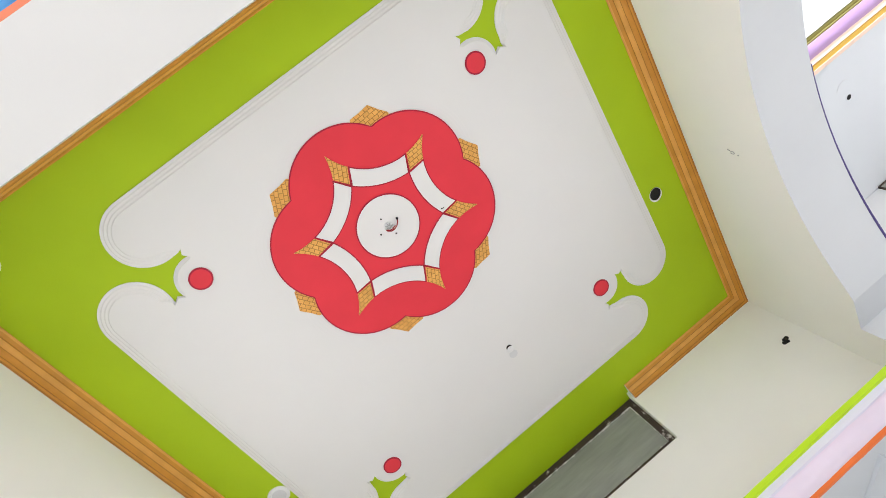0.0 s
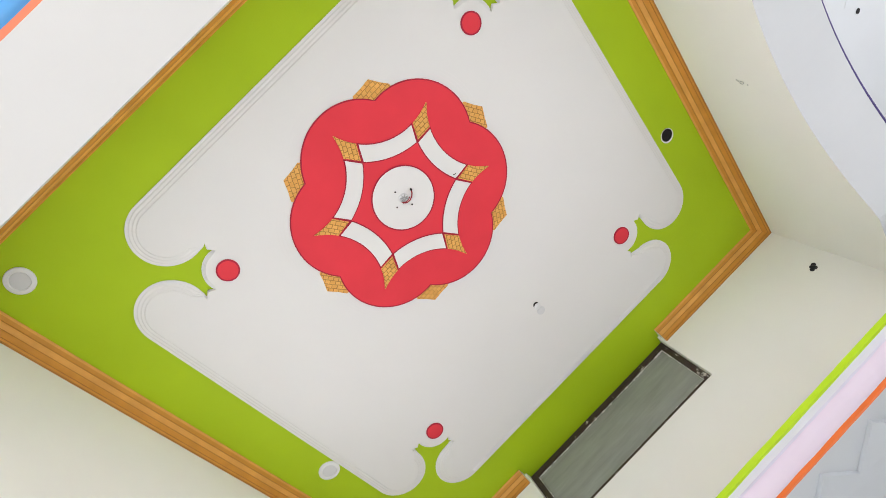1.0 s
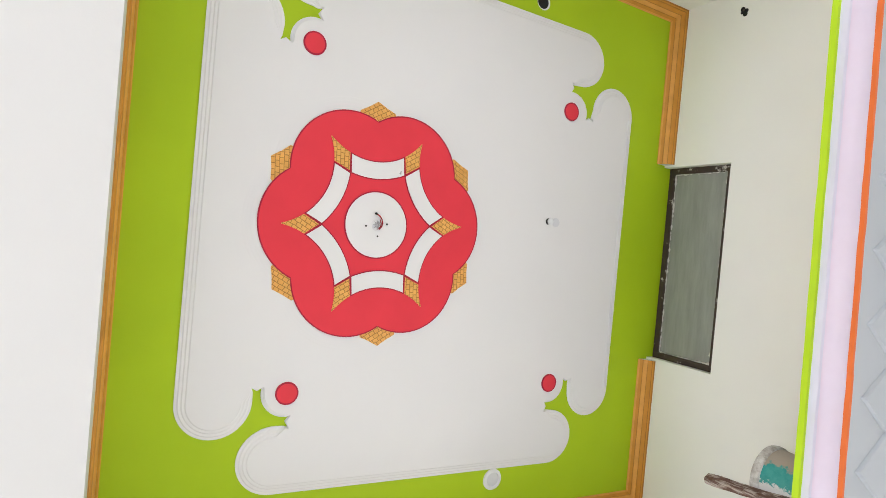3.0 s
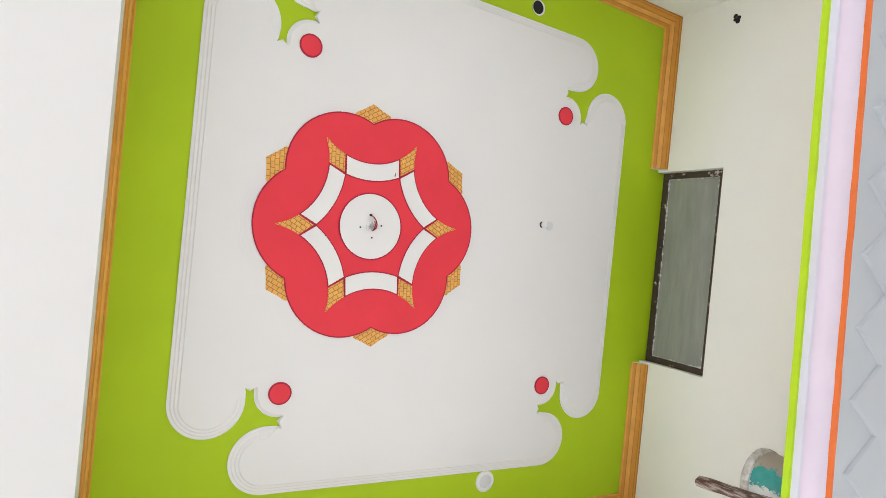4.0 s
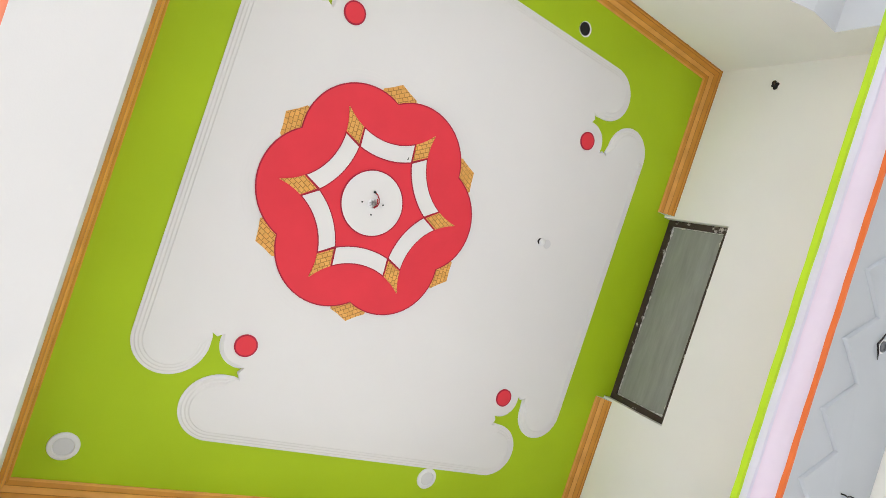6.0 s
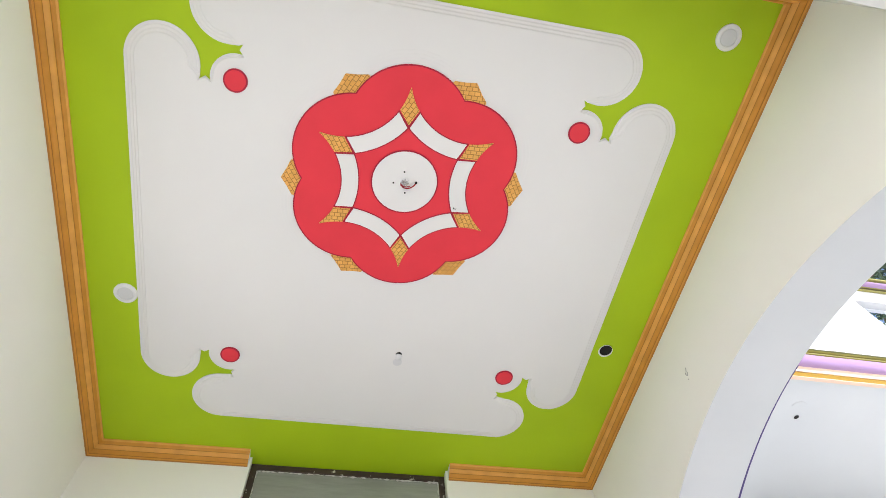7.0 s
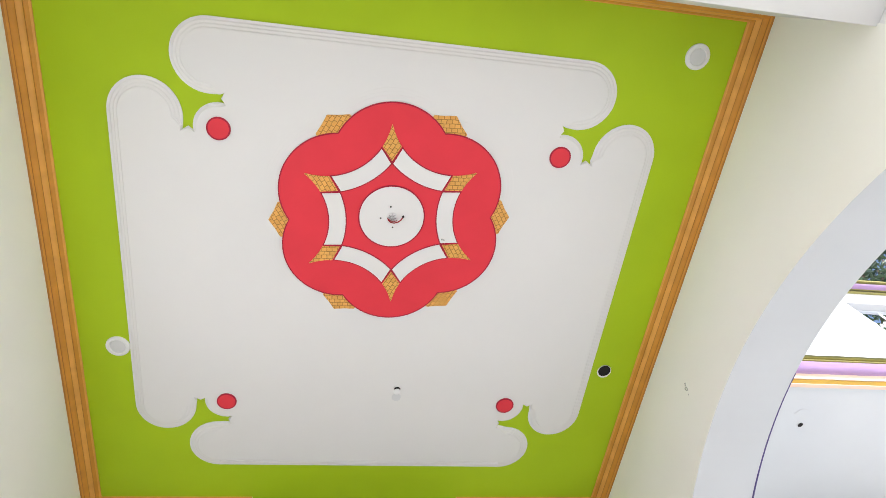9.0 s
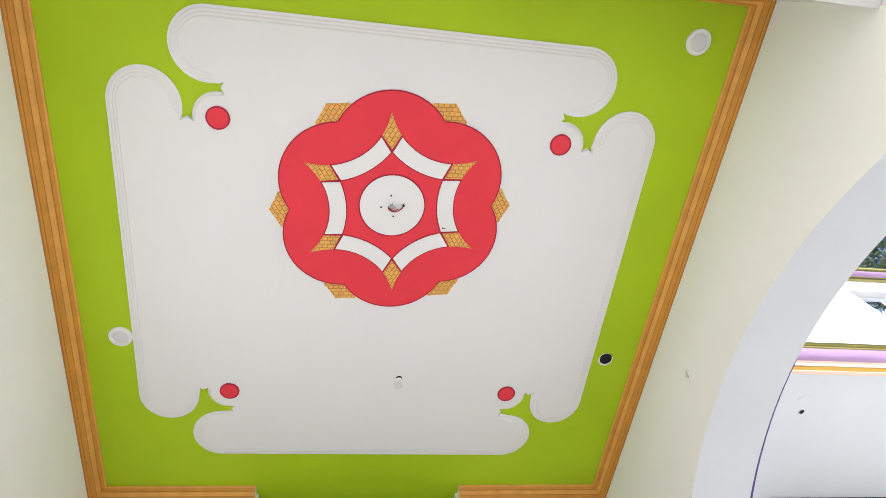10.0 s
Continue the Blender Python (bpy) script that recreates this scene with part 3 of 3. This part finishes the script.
run_along_x(bm, prof, XRO + 0.002, 6.5, [6, 1, 1, 0, 1, 1, 1] + [2] * 12 + [5, 5, 4, 4, 5, 5, 3, 3])
uneven(bm, 0.0015)
structure("trim_east", bm, [YELLOW, PEACH, LILAC, OLIVE, KHAKI, MUSTARD, EAVES], "yellow, lilac and olive plaster moulding", True)

# terrace parapet on the slab edge, with a grille opening
PY0, PY1, PZ0, PZ1 = 0.752, 0.835, 3.47, 4.37
OX0, OX1, OZ0, OZ1 = 3.305, 4.75, 3.70, 4.205
bm = bmesh.new()
for x0, x1, z0, z1 in ((XRO + 0.002, OX0, PZ0, PZ1), (OX1, 6.5, PZ0, PZ1), (OX0, OX1, PZ0, OZ0), (OX0, OX1, OZ1, PZ1)):
    add_box(bm, x0, x1, PY0, PY1, z0, z1)
bmesh.ops.remove_doubles(bm, verts=bm.verts, dist=0.0005)
structure("parapet", bm, WHITE, "white plastered terrace parapet with a grille opening")
bm = bmesh.new()
prof = [(PY0, 4.335), (PY0 - 0.02, 4.335), (PY0 - 0.02, 4.375), (PY0 - 0.028, 4.378)]
prof += [(PY0 - 0.028 - 0.03 * math.sin(a), 4.42 - 0.04 * math.cos(a)) for a in np.linspace(0.05, math.pi - 0.05, 10)]
prof += [(PY0 - 0.03, 4.465), (PY0 - 0.045, 4.468), (PY0 - 0.045, 4.51), (PY0 - 0.055, 4.515), (PY0 - 0.055, 4.545), (PY1, 4.545), (PY1, 4.335)]
prof = [(y, 4.355 + (z - 4.335) * 0.61) for y, z in prof]
run_along_x(bm, prof, XRO + 0.002, 6.5, [1, 0, 1] + [2] * 10 + [0, 0, 0, 1, 1, 3, 3])
structure("coping", bm, [OLIVE, KHAKI, LILAC, WHITE], "olive, lilac and yellow moulded parapet coping", True)

grille = thing("grille", ((OX0 + OX1) / 2, PY1 - 0.03, OZ0), "white painted wrought iron scroll grille in the parapet", "grille")
gy = PY1 - 0.03
for z in (OZ0 + 0.03, OZ1 - 0.03):
    part("rail", box(OX0, OX1, gy - 0.008, gy + 0.008, z - 0.008, z + 0.008, 0.002), IRON, grille)


def scroll(cx, cz, size, flip, up):
    """An S-scroll of flat bar: two opposed spirals joined by a bow."""
    pts = []
    for i in range(40):
        a = -2.4 * math.pi * (1 - i / 39)
        r = size * (0.12 + 0.33 * i / 39)
        pts.append((cx + flip * (r * math.cos(a) - size * 0.45), gy, cz + up * (r * math.sin(a) + size * 0.1)))
    for i in range(1, 40):
        a = math.pi - 2.2 * math.pi * i / 39
        r = size * (0.45 - 0.33 * i / 39)
        pts.append((cx + flip * (size * 0.45 + r * math.cos(a)), gy, cz + up * (size * 0.1 - r * math.sin(a))))
    return tube(pts, 0.0065, 6)


for i in range(6):
    x = OX0 + 0.14 + 0.235 * i
    part("scroll", scroll(x, OZ0 + 0.30, 0.13, 1, 1), IRON, grille)
    part("scroll", scroll(x, OZ0 + 0.13, 0.13, -1, -1), IRON, grille)
    part("bar", box(x + 0.115, x + 0.127, gy - 0.006, gy + 0.006, OZ0 + 0.03, OZ1 - 0.03, 0.002), IRON, grille)


# ------------------------------------------------------------ window putty and next window
def putty(x0, x1, z0, z1, y):
    """Ragged smear of paint and putty round a pane."""
    bm = bmesh.new()
    rnd = random.Random(5)
    for (xa, za), (xb, zb) in (((x0, z0), (x1, z0)), ((x1, z0), (x1, z1)), ((x1, z1), (x0, z1)), ((x0, z1), (x0, z0))):
        n = max(8, int(math.hypot(xb - xa, zb - za) / 0.012))
        pts, rad = [], []
        for i in range(n + 1):
            t = i / n
            pts.append((xa + (xb - xa) * t + rnd.uniform(-0.0022, 0.0022), y + rnd.uniform(-0.001, 0.001), za + (zb - za) * t + rnd.uniform(-0.0022, 0.0022)))
            rad.append(rnd.choice((0.001, 0.002, 0.0035, 0.006)) * (1.5 if min(i, n - i) < 6 else 1))
        add_tube(bm, pts, rad, 5)
    return bm


PUTTY = paint("smeared_putty", (0.66, 0.65, 0.62), 0.8, 0.2)
part("putty", putty(wx0 + FS + 0.001, wx1 - FS - 0.001, WZ0 + FB + 0.001, wz1 - FT - 0.001, fy0 + 0.010), PUTTY, pane, "ragged pale putty line")

win2 = thing("window_2", (2.92, YB + 0.06, 2.72), "dark framed window with grey glass in the next bay", "window", kind="structure")
for x0, x1, z0, z1 in ((2.385, 3.45, 3.230, 3.239), (2.385, 3.45, 2.722, 2.732), (2.386, 2.391, 2.732, 3.230), (3.444, 3.449, 2.732, 3.230)):
    part("window_frame", box(x0 + OFF, x1 + OFF, YB - 0.014, YB + 0.05, z0, z1, 0.001), FRAME, win2)
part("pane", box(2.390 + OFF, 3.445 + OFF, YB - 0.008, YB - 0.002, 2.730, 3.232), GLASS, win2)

# ------------------------------------------------------------ ceiling lamps, hook and outlets
LAMPS = "round lamps in the green ceiling border"
for x, y in ((-1.160, 0.712), (1.145, -0.785), (-1.191, -0.812)):
    lamp = thing("downlight", (x, y, ZC), "round white recessed ceiling lamp, switched off, in green border", "ceiling lamp", LAMPS)
    part("ring", lathe([(0.0515, 0.0), (0.0515, -0.003), (0.049, -0.006), (0.036, -0.008), (0.033, -0.005), (0.033, 0.0)], (x, y, ZC), 48), PLASTIC, lamp, "", True)
    part("diffuser", lathe([(0.0325, -0.001), (0.0325, -0.004), (0.02, -0.0055), (0.001, -0.0058)], (x, y, ZC), 40), DIFFUSER, lamp, "grey diffuser", True)
x, y, r = HOLE
hole = thing("lamp_hole", (x, y, ZC), "empty round black lamp hole with a thin white rim", "lamp hole")
bm = bmesh.new()
ring_outline(bm, circle(x, y + 0.0045, r + 0.0020, 36), circle(x, y, r - 0.0030, 36), ZC - 0.002, ZC + 0.002)
part("rim", bm, PLASTIC, hole)
# near-black colour supplies the darkness of the recess
part("can", lathe([(r - 0.001, 0.001), (r - 0.001, 0.055), (0.001, 0.056)], (x, y, ZC), 36), BLACK, hole, "inner can, coloured black for the unlit depth")

ZM = ZP - 0.0075
hook = thing("fan_hook", (HX, HY, ZM), "grey ceiling hook box with loose red wire", "ceiling hook")


def hook_part(name, bm, mat, label="", smooth=False, parent=None):
    bmesh.ops.translate(bm, vec=(HX, HY, ZM), verts=bm.verts)
    return part(name, bm, mat, parent or hook, label, smooth)


rose = hook_part("box", lathe([(0.021, 0.0), (0.021, -0.005), (0.018, -0.008), (0.012, -0.008), (0.011, -0.002), (0.001, -0.002)], (0, 0, 0), 24), PLASTIC, "pale round box", True)
for a in range(0, 360, 45):
    c, q = math.cos(radians(a)), math.sin(radians(a))
    hook_part("rib", tube([(0.004 * c, 0.004 * q, -0.007), (0.019 * c, 0.019 * q, -0.009)], 0.0016, 5), METAL, parent=rose)
hook_part("rod", tube([(0.016 * math.cos(a), 0.002, -0.004 - 0.012 * math.sin(a)) for a in np.linspace(0, math.pi, 12)], 0.0025), METAL)
wire = hook_part("wire", tube([(-0.016, 0.010, -0.006), (-0.004, 0.018, -0.014), (0.012, 0.019, -0.018), (0.028, 0.014, -0.016), (0.040, 0.005, -0.012), (0.046, -0.006, -0.01)], 0.0028), REDWIRE, "dark red wire")
hook_part("wire", tube([(-0.018, 0.004, -0.006), (-0.006, 0.011, -0.016), (0.008, 0.012, -0.02), (0.024, 0.009, -0.014)], 0.0022), REDWIRE)
hook_part("wire_end", lathe([(0.001, -0.006), (0.005, -0.004), (0.005, 0.004), (0.001, 0.006)], (0.047, -0.009, -0.010), 10), BLACK, "black taped wire end", parent=wire)
for a in (-100, 170, 80):
    hook_part("screw", lathe([(0.0038, 0), (0.0034, -0.003), (0.001, -0.004)], (0.047 * math.cos(radians(a)), 0.047 * math.sin(radians(a)), 0), 10), BLACK, "dark screw")

out = thing("ceiling_outlet", (0.112, 0.905, ZP), "small ceiling outlet with a white cap hanging off its black disc for the unlit hole", "outlet")
# No opening is cut: a flat black disc paints the hole's darkness.
part("mouth", lathe([(0.0155, 0.001), (0.0155, -0.0012), (0.001, -0.0014)], (0.112, 0.898, ZP), 24), BLACK, out, "black disc for the unlit hole")
part("cap", lathe([(0.017, 0.0), (0.017, -0.004), (0.013, -0.006), (0.001, -0.0065)], (0.112, 0.909, ZP - 0.002), 28), PLASTIC, out, "white cap", True)
part("plaster_patch", lathe([(0.023, 0.0005), (0.022, -0.002), (0.001, -0.0025)], (0.112, 0.946, ZP), 28), DIFFUSER, out, "grey filled plaster patch")

xh, yh = 2.347, 1.026
hole2 = thing("conduit_hole", (xh, yh, 3.24), "small black round conduit hole in the white soffit", "conduit hole")
part("rim", lathe([(0.019, 0.0012), (0.0185, -0.001), (0.015, -0.001), (0.015, 0.0012)], (xh, yh, 3.24), 24), EAVES, hole2)
# black disc on the uncut soffit, in place of a dark bore
part("mouth", lathe([(0.015, 0.0012), (0.015, -0.0005), (0.001, -0.0006)], (xh, yh, 3.24), 24), BLACK, hole2)
part("patch", tube([(xh - 0.02 + 0.05 * math.cos(a), yh - 0.06 + 0.05 * math.sin(a), 3.2395) for a in np.linspace(math.pi * 1.1, math.pi * 1.75, 10)], 0.0012, 5), DIFFUSER, hole2, "hairline plaster ring")

# anchors and marks on the walls
xa, za = 1.238 + OFF, 2.899
anc = thing("wall_anchor", (xa, YB, za), "small dark cross-shaped anchor hole in cream wall", "wall anchor")
# overlapping black discs on the wall face stand for the hole's dark inside
bm = bmesh.new()
for dx, dz, r in ((0.013, 0.009, 0.012), (-0.014, -0.005, 0.012), (-0.003, 0.012, 0.008), (0.002, -0.011, 0.010), (0.0, 0.0, 0.011)):
    add_prism(bm, circle(xa + dx, za + dz, r, 16), YB - 0.002 - r * 0.05, YB + 0.001, axis="y")
part("mouth", bm, BLACK, anc)
part("plug", prism(circle(xa + 0.006, za + 0.002, 0.005, 12), YB - 0.006, YB, axis="y"), FRAME, anc, "dark plug")
mk = thing("wall_nail", (XR + 0.005, 0.588, 2.95), "thin bent wire stub on cream wall", "nail")
part("shank", tube([(XR - 0.004, 0.586 + 0.007 * math.sin(a), 2.951 + 0.010 * math.cos(a)) for a in np.linspace(0.3, 6.0, 14)], 0.0017, 6), METAL, mk)
for dy, dz in ((-0.011, 0.024), (-0.006, 0.018), (0.012, -0.024)):
    part("plug", lathe([(0.0026, -0.002), (0.0026, 0.002)], (XR - 0.001, 0.586 + dy, 2.951 + dz), 8), METAL, mk, "grey wall plug")

# ------------------------------------------------------------ things on and under the shelf
zb = zt + SL * -0.83 + 0.001
bx, by = -0.85, 1.43
bucket = thing("bucket", (bx, by, zb), "teal plastic bucket smeared with dried cement and paint", "bucket")
part("body", lathe([(0.001, 0.0), (0.104, 0.0), (0.108, 0.006), (0.121, 0.198), (0.117, 0.198), (0.100, 0.012), (0.001, 0.012)], (bx, by, zb), 56), TEAL, bucket, "", True)
part("rim", lathe([(0.120, 0.176), (0.125, 0.180), (0.127, 0.196), (0.123, 0.212), (0.114, 0.217), (0.110, 0.19)], (bx, by, zb), 56), two_tone("cement_crust", (0.42, 0.39, 0.35), (0.68, 0.67, 0.65), 22, 0.42, 0.6, 0.9, 0, 0.6), bucket, "cement-crusted rim", True)
stick = thing("wood_batten", (-0.862, 1.262, zb), "rough weathered wooden batten leaning by the bucket", "batten")
bm = bmesh.new()
rnd = random.Random(8)
rings = []
foot, head = Vector((-0.862, 1.262, zb + 0.004)), Vector((-0.916, 1.288, 2.572))
turn = (head - foot).to_track_quat("Z", "Y").to_matrix()
length = (head - foot).length
for k in np.linspace(0, 1, 12):
    hx, hy = 0.019 + rnd.uniform(-0.002, 0.002), 0.014 + rnd.uniform(-0.002, 0.002)
    rings.append([foot + turn @ Vector((sx * hx + rnd.uniform(-.001, .001), sy * hy + rnd.uniform(-.001, .001), length * k + (rnd.uniform(-.006, .002) if k == 1 else 0)))
                  for sx, sy in ((1, 1), (0.7, 1.15), (-1, 1), (-1.12, 0), (-1, -1), (0, -1.1), (1, -1), (1.1, 0))])
add_loft(bm, rings)
part("length", bm, WOOD, stick)

zl = zs - 0.012 + SL * 0.1
lh = thing("lamp_holder", (0.108, 1.53, zl), "grey round lamp holder with dark wire clip under shelf", "lamp holder")
plate = part("plate", lathe([(0.027, 0.0), (0.027, -0.0025), (0.001, -0.0025)], (0.108, 1.545, zl), 28), PLASTIC, lh, "white base plate")
socket = part("socket", lathe([(0.021, 0.0), (0.021, -0.007), (0.018, -0.009), (0.014, -0.009), (0.013, -0.004), (0.001, -0.004)], (0.108, 1.545, zl), 28), GUNMETAL, plate, "dark grey socket", True)
part("clip", tube([(0.158, 1.536, zl - 0.003), (0.134, 1.512, zl - 0.008), (0.110, 1.486, zl - 0.010), (0.106, 1.486, zl - 0.010), (0.082, 1.512, zl - 0.008), (0.058, 1.536, zl - 0.003)], [0.0014, 0.0032, 0.0034, 0.0034, 0.0032, 0.0014]), BLACK, lh, "dark wire clip")
zl = zs - 0.012 - SL * 0.45
wr = thing("loose_wire", (-0.45, 1.60, zl), "short loose dark wire hanging from white soffit", "wire")
part("strand", tube([(-0.449, 1.585, zl + 0.001), (-0.448, 1.595, zl - 0.008), (-0.452, 1.612, zl - 0.012), (-0.45, 1.64, zl - 0.010), (-0.455, 1.675, zl - 0.016)], 0.0028), BLACK, wr)


# ------------------------------------------------------------ tree beyond the parapet
def tree(base, height, centre, spread, count, seed):
    rnd = random.Random(seed)
    t = thing("tree", base, "tall leafy green tree behind the terrace", "tree")
    bm = bmesh.new()
    b = Vector(base)
    c = Vector(centre)
    trunk = [b + (c - b) * k + Vector((0.12 * math.sin(5 * k), 0.1 * math.cos(4 * k), 0)) for k in np.linspace(0, 1.0, 9)]
    add_tube(bm, trunk, [0.22 - 0.018 * i for i in range(9)], 10)
    ends = []
    for i in range(26):
        a, e = rnd.uniform(0, 2 * math.pi), rnd.uniform(-0.35, 1.1)
        s0 = trunk[rnd.randint(5, 8)]
        d = Vector((math.cos(a) * math.cos(e) * spread[0], math.sin(a) * math.cos(e) * spread[1], math.sin(e) * spread[2]))
        e0 = c + d * rnd.uniform(0.6, 0.95)
        mid = (s0 + e0) / 2 + Vector((rnd.uniform(-.3, .3), rnd.uniform(-.3, .3), rnd.uniform(0, .4)))
        add_tube(bm, [s0, (s0 + mid) / 2, mid, e0], [0.07, 0.05, 0.035, 0.012], 6)
        ends += [mid, (mid + e0) / 2, e0]
    part("trunk", bm, BARK, t, "", True)
    verts, faces = [], []
    for i in range(count):
        q = rnd.choice(ends) + Vector((rnd.gauss(0, .42), rnd.gauss(0, .42), rnd.gauss(0, .36)))
        u = Vector((rnd.gauss(0, 1), rnd.gauss(0, 1), rnd.gauss(-0.5, 0.6))).normalized()
        w = u.orthogonal().normalized()
        w.rotate(Matrix.Rotation(rnd.uniform(0, 6.3), 3, u))
        n = u.cross(w)
        ln = rnd.uniform(0.07, 0.14)
        wd = ln * 0.27
        k = len(verts)
        verts += [q, q + u * ln * .35 + w * wd + n * .012, q + u * ln, q + u * ln * .35 - w * wd + n * .012]
        faces += [(k, k + 1, k + 2), (k, k + 2, k + 3)]
    me = bpy.data.meshes.new("crown")
    me.from_pydata([v - t.location for v in verts], [], faces)
    me.materials.append(LEAF)
    ob = new("crown", me)
    ob.parent = t


tree((9.0, 3.6, -0.1), 7.0, (8.7, 3.3, 8.1), (2.8, 2.6, 2.4), 11000, 3)
